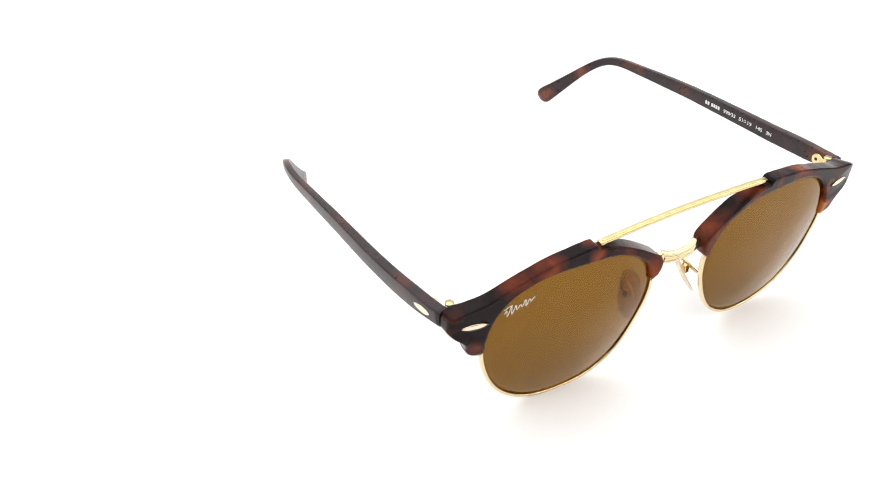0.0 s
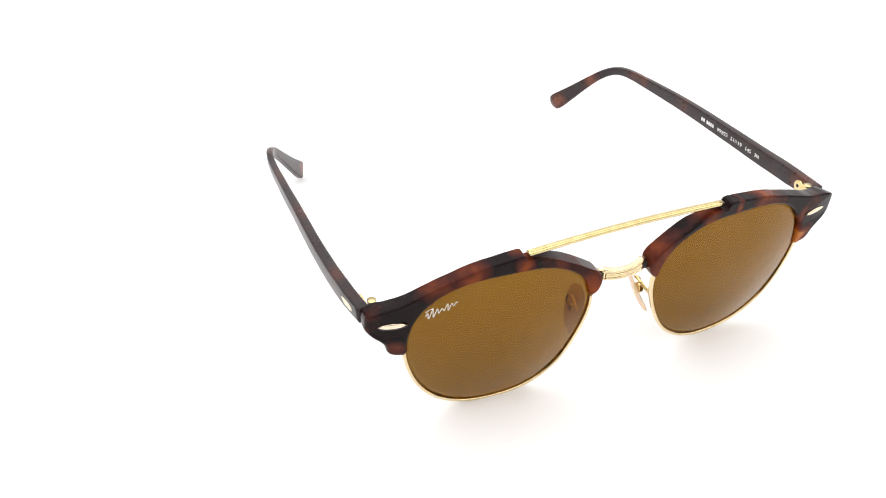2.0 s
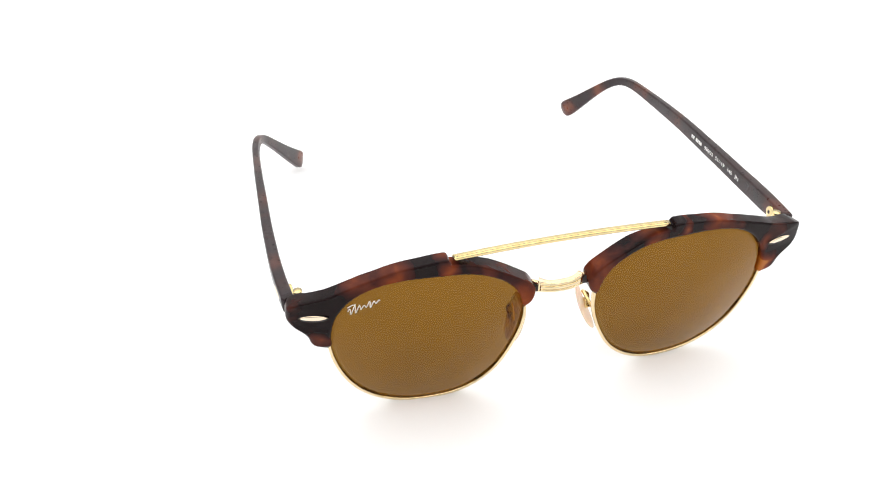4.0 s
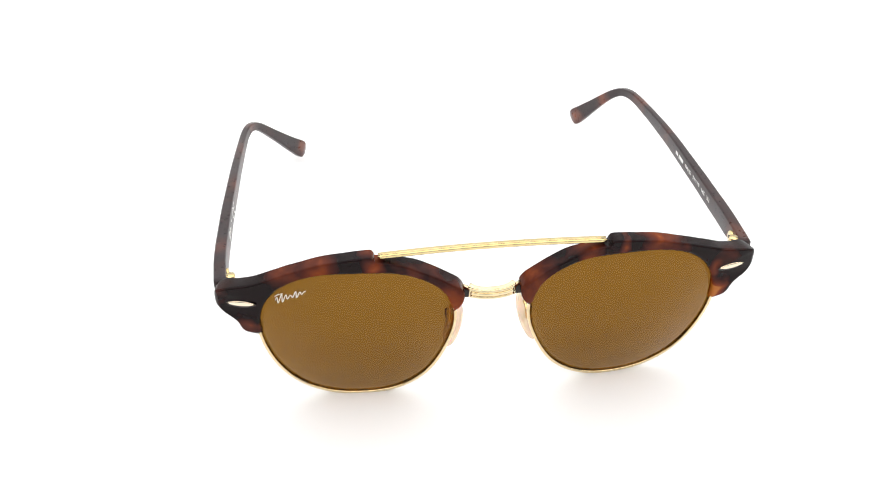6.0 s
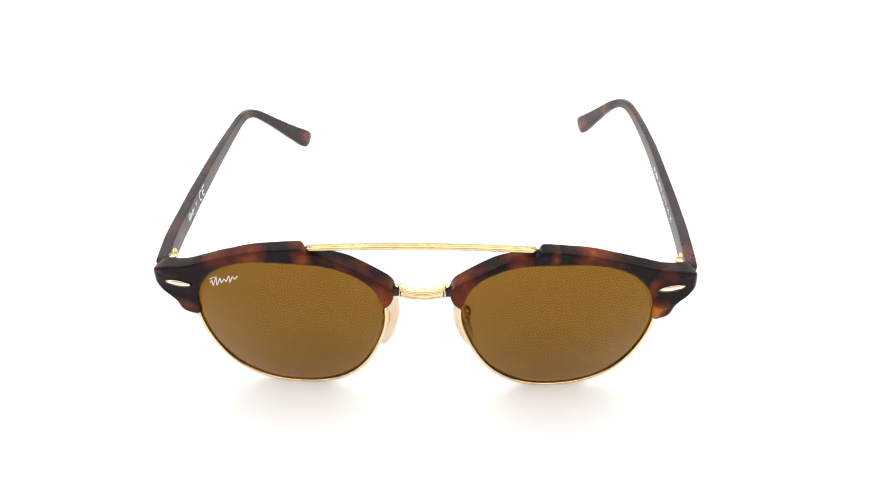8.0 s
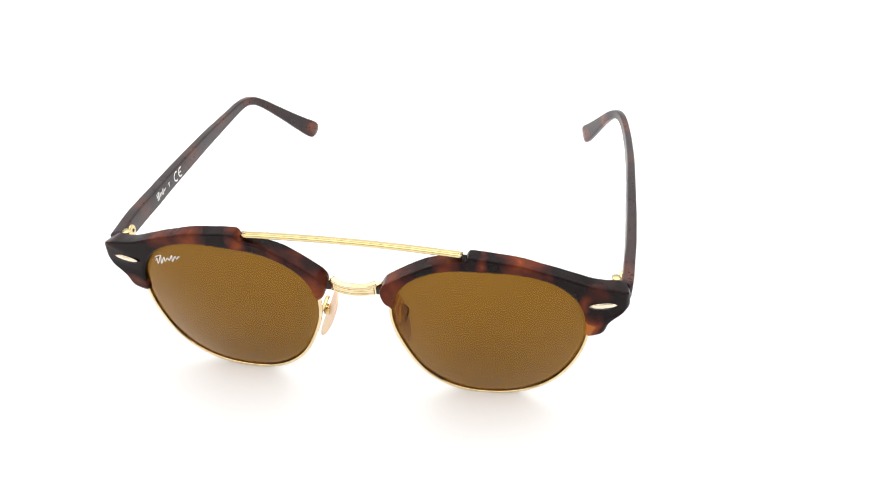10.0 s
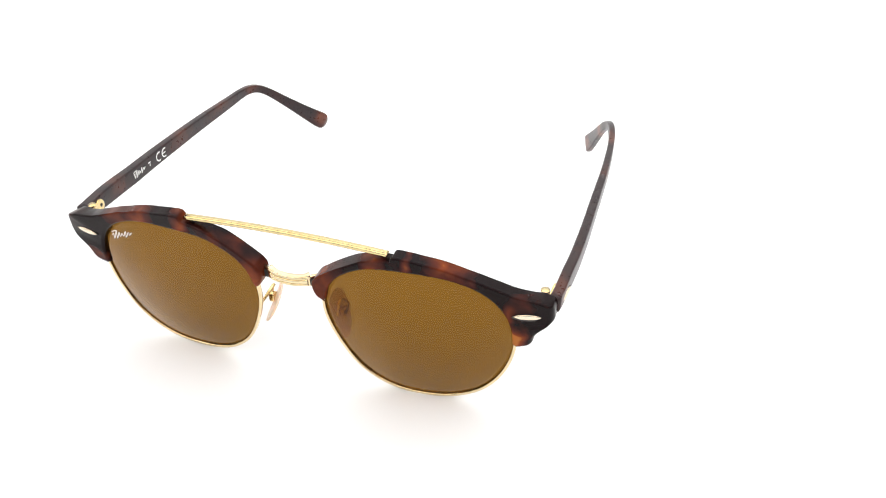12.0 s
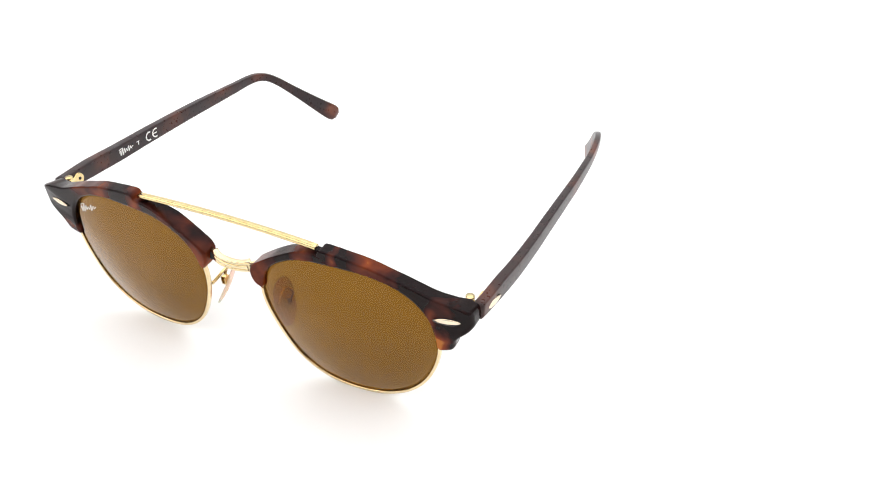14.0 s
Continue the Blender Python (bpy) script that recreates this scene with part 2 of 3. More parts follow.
def brow(side, root):
    """Acetate with crisp upper edges, a softer edge towards the lens and a squared end piece."""
    bm = bmesh.new()
    angles = list(np.linspace(7.1, 12, 16)) + list(np.linspace(12.6, 27, 24)) + list(np.linspace(27.5, 30, 8)) + list(np.linspace(30.8, 100, 56))
    angles += [100.4, 100.9, 101.4, 101.9, 102.4, 102.8] + list(np.linspace(104, 153, 38)) + list(np.linspace(154, 160.6, 12))
    sections = []
    for deg in angles:
        a = radians(deg)
        r_out = BROW_LOW(deg) if deg <= 102.8 else BROW_NOSE(deg)
        # the two brows are not cut quite alike
        r_out += (0.25 if side < 0 else -0.12) * smoothstep(40, 60, deg) * (1 - smoothstep(101, 108, deg))
        r_out += 0.15 * (1 - smoothstep(24, 34, deg)) if side < 0 else 0
        end = min(smoothstep(6.1, 9.5, deg), 1 - smoothstep(157.6, 161.0, deg))
        r_in = lens_r(a, side) - 0.35 - (0.8 if side < 0 else 0.5) * smoothstep(72, 108, deg) * (1 - smoothstep(126, 150, deg))
        r_in = r_in + (1 - end) * (0.15 if deg < 90 else 0.4) * max(r_out - r_in, 0)
        r_out = max(r_out, r_in + 0.3)
        half = (r_out - r_in) / 2
        mid = (r_out + r_in) / 2
        x0, z0 = LCX + mid * math.cos(a), LCZ + mid * math.sin(a)
        deep = smoothstep(58, 66.5, x0) * smoothstep(-6.0, 0.5, z0)
        squeeze = 0.62 + 0.38 * end
        # rounding of the four long edges, and the points that keep the faces between them flat
        edges = []
        for su, sv, rad in ((1, 1, 0.5), (-1, 1, 0.6), (-1, -1, 0.95), (1, -1, 0.5 + 0.5 * smoothstep(140, 152, deg) + 0.6 * (1 - smoothstep(26, 30, deg)))):
            rad = min(rad, half * 0.7)
            arc = []
            first = {(1, 1): 0, (-1, 1): 90, (-1, -1): 180, (1, -1): 270}[su, sv]
            for k in range(6):
                b = radians(first + 18 * k)
                arc.append((su * (half - rad) + rad * math.cos(b), sv, rad * (1 - sv * math.sin(b))))
            gap = min(0.25, (half - rad) * 0.5)
            flat = (su * (half - rad - gap), sv, 0.0)
            wall = (su * half, sv, rad + 0.25)
            edges += [wall] + arc + [flat] if su * sv > 0 else [flat] + arc + [wall]
        sec = []
        for u, sv, off in edges:
            r = mid + u
            x, z = LCX + r * math.cos(a), LCZ + r * math.sin(a)
            front = sheet(x, z) - 1.25 + 1.5 * smoothstep(68.5, 74.5, x) ** 2 + 0.45 * smoothstep(0, -7, z) * smoothstep(50, 60, x)
            back = sheet(x, z) + 3.0 + 1.4 * smoothstep(112, 128, deg) * (1 - smoothstep(150, 159, deg))
            back = back + (6.9 - back) * deep
            # the rear slants forward towards the lens, and the lower lobe is thin
            back = back - 1.5 * smoothstep(0, -7, z) * smoothstep(50, 60, x)
            back = sheet(x, z) + 1.35 + (back - sheet(x, z) - 1.35) * smoothstep(-1.0, 0.5, u / half)
            m_, h_ = (front + back) / 2, (back - front) / 2 * squeeze
            v = sv * (h_ - min(off, h_ * 0.9))
            # the end piece slopes down towards the hinge
            sag = (2.0 - 0.9 * smoothstep(66, 71, x)) * deep * smoothstep(-0.75, 1.0, v / h_) * smoothstep(3, 10, z)
            sec.append(tucked(side * x, m_ + v, z - sag))
        sections.append(sec)
    loft(bm, sections)
    return part("brow", bm, BROW_LEFT if side < 0 else BROW_RIGHT, root, "glossy red-brown tortoiseshell brow piece")


def lens(side, root):
    bm = bmesh.new()
    n, rings, bulge = 96, 16, 3.8

    def at(r, a, back):
        x, z = LCX + r * math.cos(a), LCZ + r * math.sin(a)
        edge = lens_r(a, side)
        y = sheet(x, z) - bulge * (1 - (r / edge) ** 2)
        return tucked(side * x, y + back * (1 - 0.65 * smoothstep(0.72, 0.96, r / edge)), z)
    faces = []
    for back in (0.0, 1.3):
        c = bm.verts.new(at(0, 0, back))
        prev = None
        for k in range(1, rings + 1):
            ring = [bm.verts.new(at(lens_r(2 * math.pi * i / n, side) * k / rings, 2 * math.pi * i / n, back)) for i in range(n)]
            for i in range(n):
                j = (i + 1) % n
                bm.faces.new((c, ring[i], ring[j]) if prev is None else (prev[i], ring[i], ring[j], prev[j]))
            prev = ring
        faces.append(prev)
    for i in range(n):
        j = (i + 1) % n
        bm.faces.new((faces[0][i], faces[0][j], faces[1][j], faces[1][i]))
    ob = part("lens", bm, LENS, root, "brown tinted glass lens")
    ob.data.materials.append(LENS_BACK)
    skin = n + n * (rings - 1)
    ob.data.materials.append(SHADE_AND_EDGE)
    for p in ob.data.polygons:
        p.material_index = 0 if p.index < skin else (1 if p.index < 2 * skin else 2)
    return ob


def rim(side, root):
    bm = bmesh.new()
    sections = []
    for i in range(144):
        a = 2 * math.pi * i / 144
        rr = lens_r(a, side) + 0.46
        sec = []
        for u, v in round_rect(0.45, 0.82, 0.4, 3):
            r = rr + u
            x, z = LCX + r * math.cos(a), LCZ + r * math.sin(a)
            sec.append(tucked(side * x, sheet(x, z) + 0.3 + v, z))
        sections.append(sec)
    loft(bm, sections, closed=True)
    return part("rim", bm, PALE, root, "thin polished gold wire rim")


def tube(bm, pts, w, h, r, up=Vector((0, 0, 1)), k=3, taper=None):
    """A rounded bar along points in millimetres: w half width sideways, h half height along up."""
    secs = []
    for i, p in enumerate(pts):
        t = (pts[min(i + 1, len(pts) - 1)] - pts[max(i - 1, 0)]).normalized()
        s = t.cross(up).normalized()
        o = s.cross(t).normalized()
        f = taper(i / (len(pts) - 1)) if taper else 1.0
        secs.append([mm(*(p + s * a * f + o * b * f)) for a, b in round_rect(w, h, r, k)])
    return loft(bm, secs)


def top_bar(root):
    bm = bmesh.new()
    pts = [Vector((x, -0.8 + 0.4 * (1 - (x / 29.6) ** 2), 18.5 + 0.6 * (1 - (x / 29.6) ** 2))) for x in np.linspace(-29.6, 29.6, 41)]
    tube(bm, pts, 1.0, 0.54, 0.33)
    bar = part("top_bar", bm, GOLD, root, "straight polished gold upper bar")
    g = bmesh.new()
    ridge = [Vector((x, -1.07 + 0.4 * (1 - (x / 29.6) ** 2), 19.03 + 0.6 * (1 - (x / 29.6) ** 2))) for x in np.linspace(-28.8, 28.8, 41)]
    tube(g, ridge, 0.22, 0.16, 0.14)
    part("ridge", g, GOLD, bar)
    return bar


def bridge(root):
    """A curved saddle of three ridges that flares where it enters the brows."""
    bm = bmesh.new()
    pts = []
    for u in np.linspace(-1, 1, 29):
        pts.append(Vector((6.15 * u, -0.9 - 0.7 * (1 - u * u) + 0.6 * abs(u) ** 4, 4.02 + 0.42 * u * u)))

    def flare(f):
        return 1.0 + 0.22 * abs(2 * f - 1) ** 5
    tube(bm, pts, 0.8, 1.72, 0.45, taper=flare)
    br = part("bridge", bm, PALE, root, "curved polished gold nose bridge")
    for dz, half in ((-1.12, 0.4), (0.0, 0.54), (1.14, 0.38)):
        g = bmesh.new()
        line = [p + Vector((0, -0.55 - 0.1 * (dz == 0), dz)) for p in pts[1:-1]]
        if dz > 0.5:
            # the upper ridge reaches on into the brows
            line = [Vector((-8.1, 0.2, 5.75))] + line + [Vector((8.1, 0.2, 5.75))]
        tube(g, line, 0.5, half, 0.3, taper=flare)
        part("ridge", g, PALE, br)
    for s in (-1, 1):
        # near-black bar that draws the shade in the gap beside the bridge
        g = bmesh.new()
        tube(g, [Vector((s * x, -0.3, 3.9)) for x in np.linspace(5.6, 8.8, 4)], 1.0, 1.3, 0.5)
        part("gap_shade", g, SHADE_AND_EDGE, br, "dark bar for the shade between brow and bridge")
    return br


def bend(ctrl, steps=6):
    """A smooth line through control points."""
    pts = []
    for i in range(len(ctrl) - 1):
        p0, p1, p2, p3 = ctrl[max(i - 1, 0)], ctrl[i], ctrl[i + 1], ctrl[min(i + 2, len(ctrl) - 1)]
        for u in np.linspace(0, 1, steps)[:-1]:
            pts.append(0.5 * (2 * p1 + (p2 - p0) * u + (2 * p0 - 5 * p1 + 4 * p2 - p3) * u * u + (3 * p1 - p0 - 3 * p2 + p3) * u ** 3))
    return pts + [ctrl[-1]]


def nose_pad(side, root):
    """A soft rounded pad, the gold box that holds it and the bent wire from the rim."""
    bm = bmesh.new()
    secs = []
    base = 9.6 if side < 0 else 10.4
    for u in np.sin(np.linspace(-math.pi / 2, math.pi / 2, 21)):
        f = max((1 - abs(u) ** 2.6) ** 0.5, 0.05)
        c = Vector((base + 2.3 * u + 0.7 * u * u, 6.0 - 2.1 * u - 1.0 * max(u, 0) ** 2, -11.7 - 6.5 * u))
        sec = []
        for i in range(16):
            a = 2 * math.pi * i / 16
            sec.append(mm(side * (c.x + 0.8 * f * math.cos(a) + 1.3 * f * math.sin(a)), c.y + 3.4 * f * math.sin(a), c.z))
        secs.append(sec)
    loft(bm, secs)
    pad = part("nose_pad", bm, SILICONE, root, "translucent peach silicone nose pad")
    g = bmesh.new()
    line = bend([Vector((11.8, 1.0, -9.5)), Vector((11.2, 3.2, -8.6)), Vector((10.8, 5.8, -7.6)), Vector((10.9, 7.5, -7.9)), Vector((base + 2.2, 7.7, -9.5)),
                 Vector((base + 2.0, 6.4, -11.0))])
    tube(g, [Vector((side * p.x, p.y, p.z)) for p in line], 0.48, 0.48, 0.45, up=Vector((0.3, 0.1, 1)))
    part("pad_arm", g, GOLD, pad, "thin bent gold wire arm")
    h = bmesh.new()
    tube(h, [Vector((side * (base + x), 6.0, -11.2)) for x in (0.5, 0.9, 1.7, 2.1)], 1.1, 1.45, 0.5)
    box = part("pad_box", h, GOLD, pad, "small gold box holding the pad")
    # a raised near-black plug draws the shade inside the box
    h = bmesh.new()
    tube(h, [Vector((side * (base + x), 6.0, -11.2)) for x in (2.0, 2.13, 2.18)], 0.65, 0.9, 0.5)
    part("slot_shade", h, SHADE_AND_EDGE, box, "dark plug for the shade inside the box")
    return pad


def leaf(bm, centre, along, up, out, length, height, thick):
    """A pointed-oval rivet cap: half length, half height, dome thickness."""
    n, rings = 28, 4
    outline = [(math.cos(a), math.sin(a) * (1 - 0.18 * math.cos(a) ** 2)) for a in np.linspace(0, 2 * math.pi, n, endpoint=False)]
    prev = None
    for k in range(rings + 1):
        f = 1 - k / rings
        lift = thick * (1 - f * f)
        if f == 0:
            c = bm.verts.new(mm(*(centre + out * thick)))
            for i in range(n):
                bm.faces.new((prev[i], prev[(i + 1) % n], c))
            break
        ring = [bm.verts.new(mm(*(centre + along * u * f * length + up * v * f * height + out * lift))) for u, v in outline]
        if prev is None:
            bm.faces.new(ring[::-1])
        else:
            for i in range(n):
                j = (i + 1) % n
                bm.faces.new((prev[i], prev[j], ring[j], ring[i]))
        prev = ring
    return bm


# temple: backwards position -> sideways, height, half height, half thickness
T_X = curve([(6.5, 71.9), (12, 72.7), (18, 73.4), (30, 74.2), (50, 74.7), (75, 74.7), (92, 74.4), (104, 73.7), (112, 72.6),
             (118, 70.9), (124, 68.3), (135, 63.8), (147, 58.6)])
PATH_S = [(6.5, 6.3), (13, 5.5), (20, 4.8), (33, 3.4), (51, 2.2), (69, 1.0), (92, -1.0), (104, -2.0), (110, -2.3), (114.5, -2.9),
          (118.5, -4.5), (122.5, -7.8), (127, -12.3), (132, -17.4), (137, -22.6), (141, -26.8), (146.4, -32.0)]


def temple_rows():
    """Even steps along the temple's side curve, smoothed."""
    pts = np.array(PATH_S)
    d = np.r_[0, np.cumsum(np.hypot(*np.diff(pts, axis=0).T))]
    fy, fz = curve(list(zip(d, pts[:, 0]))), curve(list(zip(d, pts[:, 1])))
    s = np.linspace(0, d[-1], 110)
    rows = np.array([(fy(q), fz(q)) for q in s])
    for _ in range(10):
        rows[1:-1] = 0.25 * rows[:-2] + 0.5 * rows[1:-1] + 0.25 * rows[2:]
    return s, rows


T_S, T_ROWS = temple_rows()
T_END = T_S[-1]
T_HALF = curve([(0, 2.3), (5, 2.5), (14, 2.85), (50, 2.65), (75, 2.4), (90, 2.1), (104, 1.72), (112, 1.55), (122, 1.75), (T_END - 18, 2.4),
                (T_END - 9, 3.1), (T_END - 3.6, 3.5), (T_END - 2.2, 3.4), (T_END - 0.8, 2.8), (T_END, 1.7)])
T_THICK = curve([(0, 1.7), (20, 1.65), (50, 1.5), (100, 1.2), (T_END - 20, 1.2), (T_END - 3, 1.2), (T_END, 0.6)])


SPLAY_LEFT = curve([(0, 0), (12, 0), (60, 0.7), (90, 1.5), (112, 2.6), (122, 2.8), (135, 1.5), (148, 0.1), (160, 0)])


def temple_point(side, i, a, b):
    """Row i: a millimetres outwards, b millimetres across the height."""
    lo, hi = max(i - 1, 0), min(i + 1, len(T_ROWS) - 1)
    (y0, z0), (y1, z1), (y, z) = T_ROWS[lo], T_ROWS[hi], T_ROWS[i]
    t = Vector((T_X(y1) - T_X(y0), y1 - y0, z1 - z0)).normalized()
    out = Vector((t.y, -t.x, 0)).normalized()
    up = out.cross(t)
    if up.y < 0 and up.z < 0:
        up = -up
    if up.z < 0:
        up = -up
    if side < 0:
        splay = SPLAY_LEFT(y)
    else:
        splay = -0.9 * min(max((y - 12) / 100, 0), 1) * (1 - smoothstep(116, 148, y))
        splay += 0.3 * (1 - smoothstep(6, 14, y)) - 0.35 * smoothstep(10, 20, y) * (1 - smoothstep(45, 80, y))
    p = Vector((T_X(y) + splay, y, z)) + out * a + up * b
    if side < 0:
        p.z += 0.3 * smoothstep(96, 118, y) - 0.25 * smoothstep(118, 138, y)
    else:
        p.z += 0.1 * smoothstep(118, 138, y)
        p.y += 0.8 * smoothstep(112, 130, y)
        p.y += 2.0 * smoothstep(98, 126, y)
    # each temple hangs a little off level at its hinge
    lean = radians(-1.03 if side < 0 else 1.03)
    dy, dz = p.y - 7, p.z - 4.9
    p.y, p.z = 7 + dy * math.cos(lean) - dz * math.sin(lean), 4.9 + dy * math.sin(lean) + dz * math.cos(lean)
    return mm(side * p.x, p.y, p.z)


def on_temple(side, y, b, proud):
    """A point on the inner face at position y, b across its height."""
    i = int(np.argmin(abs(T_ROWS[:, 0] - y)))
    f = (y - T_ROWS[i][0]) / max(T_ROWS[min(i + 1, len(T_ROWS) - 1)][0] - T_ROWS[i][0], 1e-6)
    j = min(i + 1, len(T_ROWS) - 1) if f >= 0 else i - 1
    if f < 0:
        f = (y - T_ROWS[i][0]) / (T_ROWS[i - 1][0] - T_ROWS[i][0])
    a = -T_THICK(T_S[i]) - proud
    return temple_point(side, i, a, b).lerp(temple_point(side, j, a, b), f)


def bars_on_temple(bm, side, y0, y1, b0, b1, proud=0.04):
    """A thin printed bar on the inner face."""
    n = max(2, int(abs(y1 - y0) / 0.5) + 1)
    ys = np.linspace(y0, y1, n)
    low = [bm.verts.new(on_temple(side, y, b0, proud)) for y in ys]
    top = [bm.verts.new(on_temple(side, y, b1, proud)) for y in ys]
    for i in range(n - 1):
        bm.faces.new((low[i], low[i + 1], top[i + 1], top[i]))


def stroke_on_temple(bm, side, pts, half):
    """A thin printed line through points (y, height) of the inner face."""
    left, right = [], []
    for i, (y, b) in enumerate(pts):
        dy = pts[min(i + 1, len(pts) - 1)][0] - pts[max(i - 1, 0)][0]
        db = pts[min(i + 1, len(pts) - 1)][1] - pts[max(i - 1, 0)][1]
        n = math.hypot(dy, db)
        left.append(bm.verts.new(on_temple(side, y - db / n * half, b + dy / n * half, 0.05)))
        right.append(bm.verts.new(on_temple(side, y + db / n * half, b - dy / n * half, 0.05)))
    for i in range(len(pts) - 1):
        bm.faces.new((left[i], left[i + 1], right[i + 1], right[i]))


def wave(length, heights):
    """A slanting scribble: a wavy line whose height changes along its length."""
    amp = curve(heights)
    pts = []
    for u in np.linspace(0, length, 90):
        v = amp(u) * math.sin(2 * math.pi * u / (length / 6.5))
        pts.append((u + 0.3 * v, v))
    return pts


def words_on_temple(text, side, y0, y1, b0, b1, parent, name="lettering"):
    """Printed characters that run from y0 to y1 along the inner face."""
    cu = bpy.data.curves.new("words", "FONT")
    cu.body, cu.resolution_u, cu.offset = text, 3, 0.022
    tmp = new("words", cu)
    me = bpy.data.meshes.new_from_object(tmp.evaluated_get(bpy.context.evaluated_depsgraph_get()))
    bpy.data.objects.remove(tmp)
    bm = bmesh.new()
    bm.from_mesh(me)
    bpy.data.meshes.remove(me)
    xs, zs = [v.co.x for v in bm.verts], [v.co.y for v in bm.verts]
    for v in bm.verts:
        u, w = (v.co.x - min(xs)) / (max(xs) - min(xs)), (v.co.y - min(zs)) / (max(zs) - min(zs))
        v.co = on_temple(side, y0 + (y1 - y0) * u, b0 + (b1 - b0) * w, 0.05)
    return part(name, bm, PRINT, parent, "white printed letters", smooth=False)


def temple(side, root):
    bm = bmesh.new()
    secs = []
    for i, s in enumerate(T_S):
        h, w = T_HALF(s), T_THICK(s)
        secs.append([temple_point(side, i, a * (0.8 if side > 0 and a > 0 else 1), b) for a, b in round_rect(w, h, 0.6, 5)])
    loft(bm, secs)
    ob = part("temple", bm, ARM_LEFT if side < 0 else ARM_RIGHT, root, "dark tortoiseshell temple arm with a curved tip")
    g = bmesh.new()
    c = Vector((side * (73.75 if side > 0 else 74.2), 11.6 if side > 0 else 12.6, 5.2))
    along = Vector((side * 0.18, 1, -0.12)).normalized()
    out = Vector((side, -side * along.x * side, 0)).normalized()
    leaf(g, c, along, Vector((0, 0.1, 1)), out, 4.8, 1.5, 0.6)
    part("rivet", g, ROSE, ob, "pointed oval gold rivet cap")
    # a wider near-black leaf draws the shade round the temple rivet
    g = bmesh.new()
    leaf(g, c - along * 0.25 - out * 0.05, along, Vector((0, 0.1, 1)), out, 5.3, 1.85, 0.1)
    part("rivet_shade", g, SHADE_AND_EDGE, ob, "dark leaf for the shade round the rivet")
    # hinge leaf on the inner face, with barrel and screw
    h = bmesh.new()
    secs = []
    for y in np.r_[np.linspace(8.3, 11.3, 6), 12.6 + 2.1 * np.sin(np.linspace(-0.6, 1.55, 12))]:
        half = math.sqrt(max(4.41 - (y - 12.6) ** 2, 0.002)) if y > 11.4 else 1.0 + 0.73 * smoothstep(8.9, 11.4, y)
        x = 70.35 + 0.13 * (y - 9)
        secs.append([mm(side * (x + u), y, 5.3 + v) for u, v in round_rect(0.45, half, 0.3, 3)])
    loft(h, secs)
    part("hinge", h, GOLD, ob, "small gold barrel hinge")
    for dz in (-2.2, -0.2, 1.8):
        k = bmesh.new()
        tube(k, [Vector((side * 69.2, 8.1, 5.6 + dz + q)) for q in (-0.9, -0.7, 0.7, 0.9)], 1.15, 1.15, 1.12, up=Vector((0, 1, 0)), k=4)
        part("barrel", k, GOLD, ob)
    # the hole is not cut: a dark disc draws its inner shade
    k = bmesh.new()
    tube(k, [Vector((side * x, 12.9, 5.5)) for x in (70.9, 70.4, 70.33)], 0.55, 0.55, 0.53, k=4)
    part("hole_shade", k, SHADE_AND_EDGE, ob, "dark disc for the shade in the screw hole")
    k = bmesh.new()
    tube(k, [Vector((side * 69.2, 8.1, 8.5 + q)) for q in (0, 0.1, 0.4, 0.5)], 1.2, 1.2, 1.18, up=Vector((0, 1, 0)), k=4)
    part("screw", k, GOLD, ob)
    return ob


def lens_mark(bm, strokes, side):
    """Thin white painted strokes on the front of a lens: x, z in millimetres."""
    for pts in strokes:
        secs = []
        for i, (x, z) in enumerate(pts):
            x0, z0 = pts[max(i - 1, 0)]
            x1, z1 = pts[min(i + 1, len(pts) - 1)]
            t = Vector((x1 - x0, 0, z1 - z0)).normalized()
            n = Vector((-t.z, 0, t.x)) * 0.12
            r2 = (x - LCX) ** 2 + (z - LCZ) ** 2
            edge = lens_r(math.atan2(z - LCZ, x - LCX), side)
            y = sheet(x, z) - 3.8 * (1 - r2 / (edge * edge)) - 0.06
            secs.append([mm(side * (x + n.x * k), y - q, z + n.z * k) for k, q in ((-1, 0), (-1, 0.03), (1, 0.03), (1, 0))])
        loft(bm, secs)


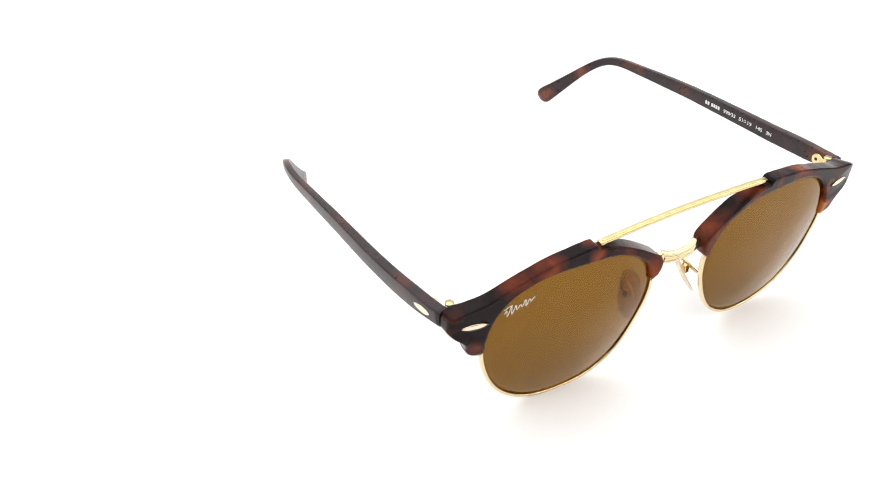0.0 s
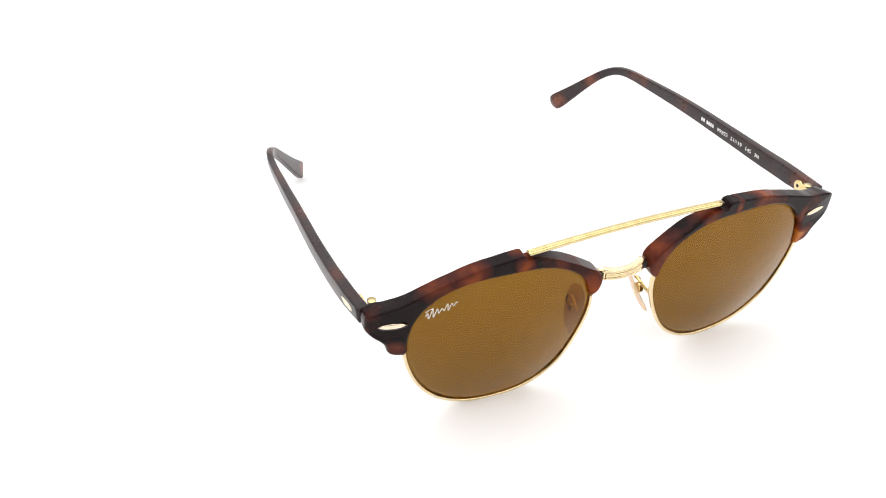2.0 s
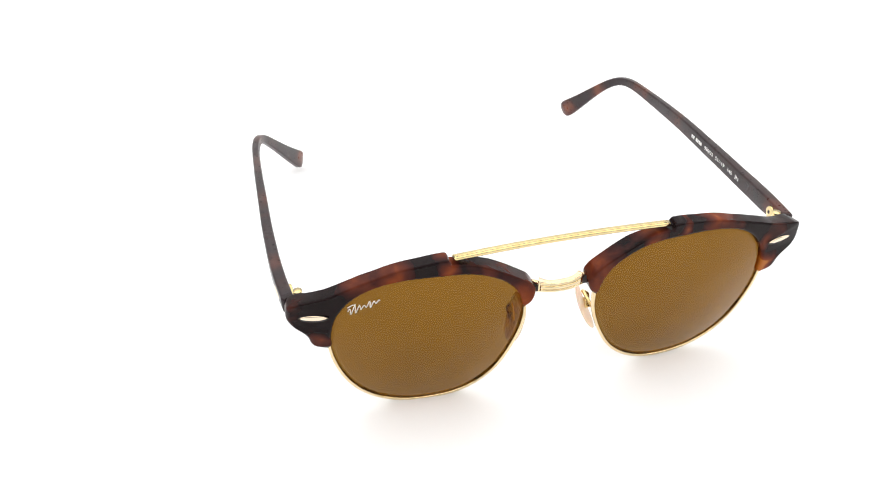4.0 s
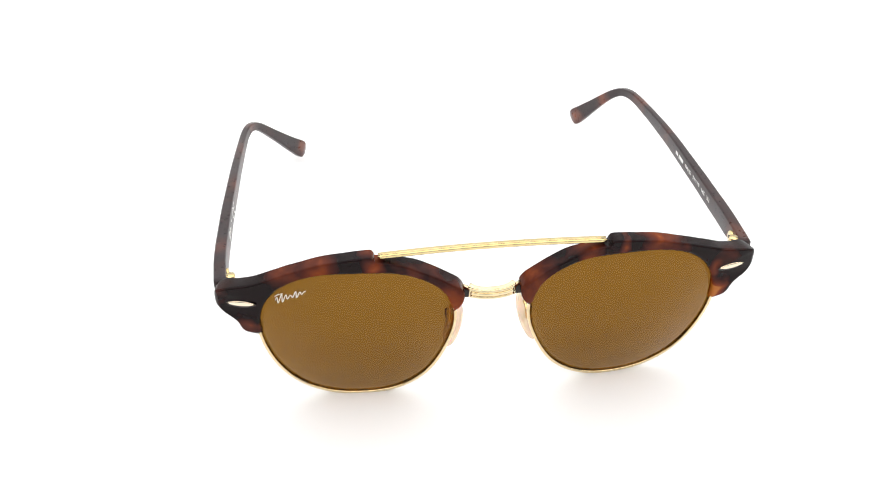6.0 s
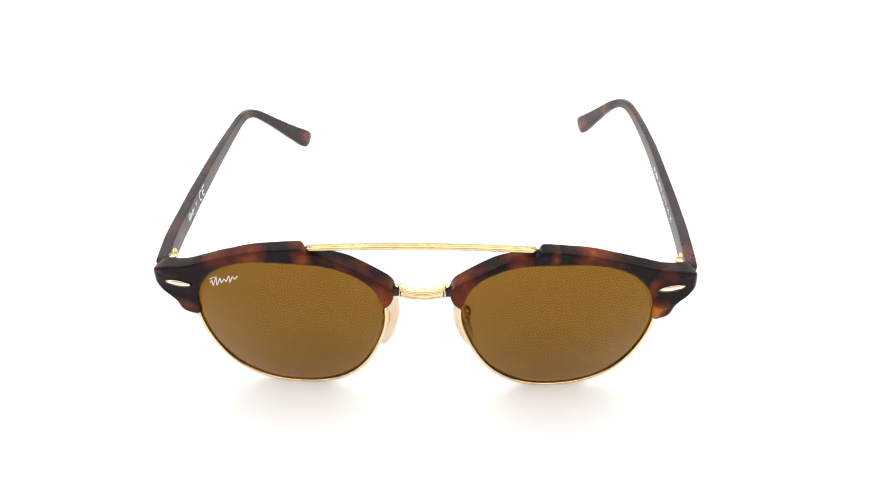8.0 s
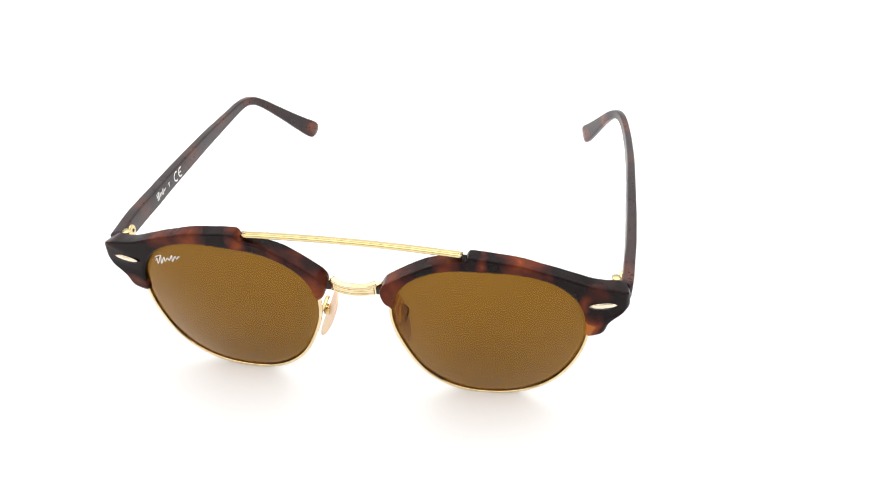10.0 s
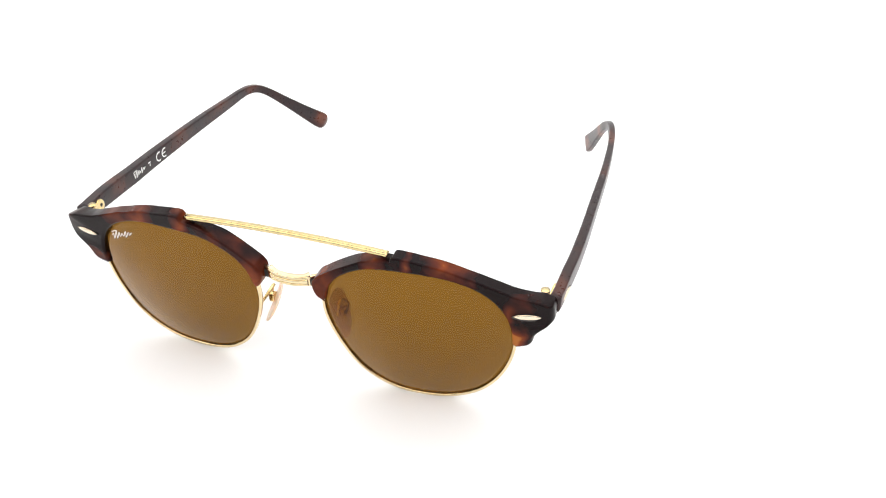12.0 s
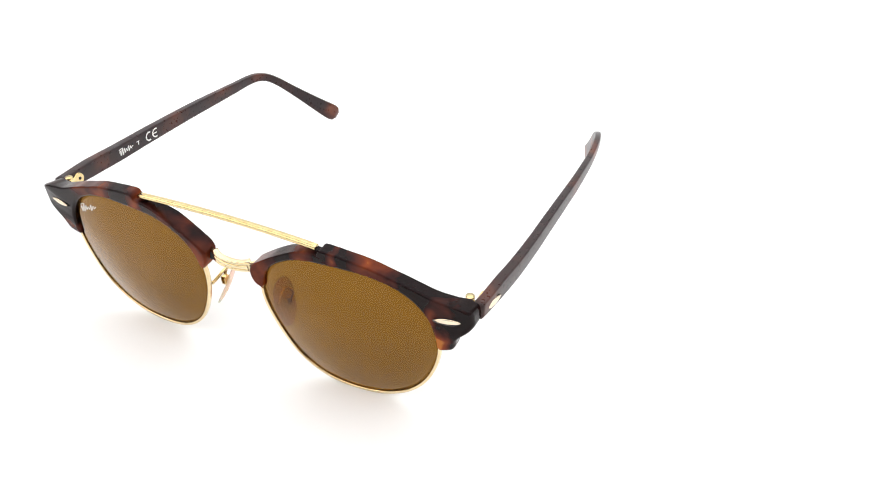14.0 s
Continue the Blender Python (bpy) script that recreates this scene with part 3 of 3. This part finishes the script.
def sunglasses():
    root = new("sunglasses")
    tagged(root, "tortoiseshell and gold round sunglasses with brown lenses, open on white paper", "sunglasses")
    for side in (-1, 1):
        b = brow(side, root)
        g = bmesh.new()
        along = Vector((side, 0.16, 0.06)).normalized()
        leaf(g, Vector((side * 66.4, sheet(66.4, 4.8) - 1.2, 5.3)), along, Vector((0, -0.07, 1)), Vector((0.12 * side, -1, -0.05)).normalized(), 3.9, 1.08, 0.42)
        part("rivet", g, ROSE, b, "pointed oval gold rivet cap")
        # shade under the brow rivet, drawn as a dark leaf
        g = bmesh.new()
        leaf(g, Vector((side * 66.4, sheet(66.4, 4.8) - 1.2, 5.15)), along, Vector((0, -0.07, 1)), Vector((0.12 * side, -1, -0.05)).normalized(), 4.1, 1.25, 0.06)
        part("rivet_shade", g, SHADE_AND_EDGE, b, "dark leaf for the shade round the rivet")
        ln = lens(side, root)
        rim(side, root)
        nose_pad(side, root)
        if side < 0:
            # the painted maker's mark, as plain slanted strokes
            g = bmesh.new()
            ox, oz = 57.4, 5.6
            marks = [wave(9.3, [(0, 0.5), (1.8, 1.35), (3.4, 0.8), (5, 0.35), (6.4, 1.15), (7.6, 0.5), (9.3, 0.25)]), [(0.0, 1.2), (1.2, 1.55), (2.5, 1.5)]]
            strokes = [[(ox - 0.90 * u, oz + 0.33 * u + v * 0.95) for u, v in m_] for m_ in marks]
            lens_mark(g, strokes, -1)
            part("maker_mark", g, PRINT, ln, "small white slanted painted scribble")
        t = temple(side, root)
        if side > 0:
            g = bmesh.new()
            for y0, y1 in ((65.0, 64.1), (63.8, 62.9), (61.9, 61.0), (60.8, 59.9), (59.7, 58.8), (58.6, 57.7)):
                bars_on_temple(g, 1, y0, y1, -0.55, 0.75)
            part("product_code", g, PRINT, t, "white printed code")
            for text, y0, y1 in (("990/33", 55.7, 49.9), ("51", 48.2, 46.4), ("19", 44.0, 42.1), ("145", 40.0, 37.1), ("3N", 35.3, 33.0)):
                words_on_temple(text, 1, y0, y1, -0.6, 0.8, t)
            g = bmesh.new()
            for y0, y1, b0, b1 in ((45.8, 44.8, -0.3, -0.15), (45.8, 44.8, 0.45, 0.6), (45.8, 45.65, -0.15, 0.45), (44.95, 44.8, -0.15, 0.45)):
                bars_on_temple(g, 1, y0, y1, b0, b1)
            part("square_sign", g, PRINT, t, "white printed square")
        else:
            g = bmesh.new()
            scribble = wave(6.8, [(0, 0.5), (1.4, 1.25), (2.6, 0.8), (3.6, 0.35), (4.7, 1.1), (5.6, 0.45), (6.8, 0.2)])
            stroke_on_temple(g, -1, [(32.7 + u, 0.2 + v) for u, v in scribble], 0.17)
            stroke_on_temple(g, -1, [(32.6, 1.2), (33.4, 1.5), (34.6, 1.5)], 0.17)
            part("maker_mark", g, PRINT, t, "small white printed scribble")
            g = bmesh.new()
            bars_on_temple(g, -1, 41.4, 42.9, 0.55, 0.9)
            bars_on_temple(g, -1, 42.1, 42.5, -0.6, 0.55)
            part("stamp", g, PRINT, t, "tiny white printed sign")
            # the two rounded letters C and E of the conformity sign
            for centre, tongue in ((48.1, False), (51.5, True)):
                g = bmesh.new()
                stroke_on_temple(g, -1, [(centre + 1.6 * math.cos(radians(q)), 0.2 + 1.5 * math.sin(radians(q))) for q in range(62, 300, 12)], 0.26)
                if tongue:
                    bars_on_temple(g, -1, centre - 1.4, centre + 0.5, 0.0, 0.42)
                part("lettering", g, PRINT, t, "white printed letters")
    top_bar(root)
    bridge(root)
    return root


glasses = sunglasses()


def motions():
    """The glasses turn evenly on the spot where a turntable carries them."""
    rows = []
    for k in range(29):
        t = k * 0.5
        turn = TABLE @ pose(0, 0, 0, 0, 0, -3.9065 * (t - 7.5) - 0.045)
        rows.append((t, turn @ pose(-0.004165, -0.135928, 0, 0, 0, -0.70)))
    walk(glasses, rows)


motions()
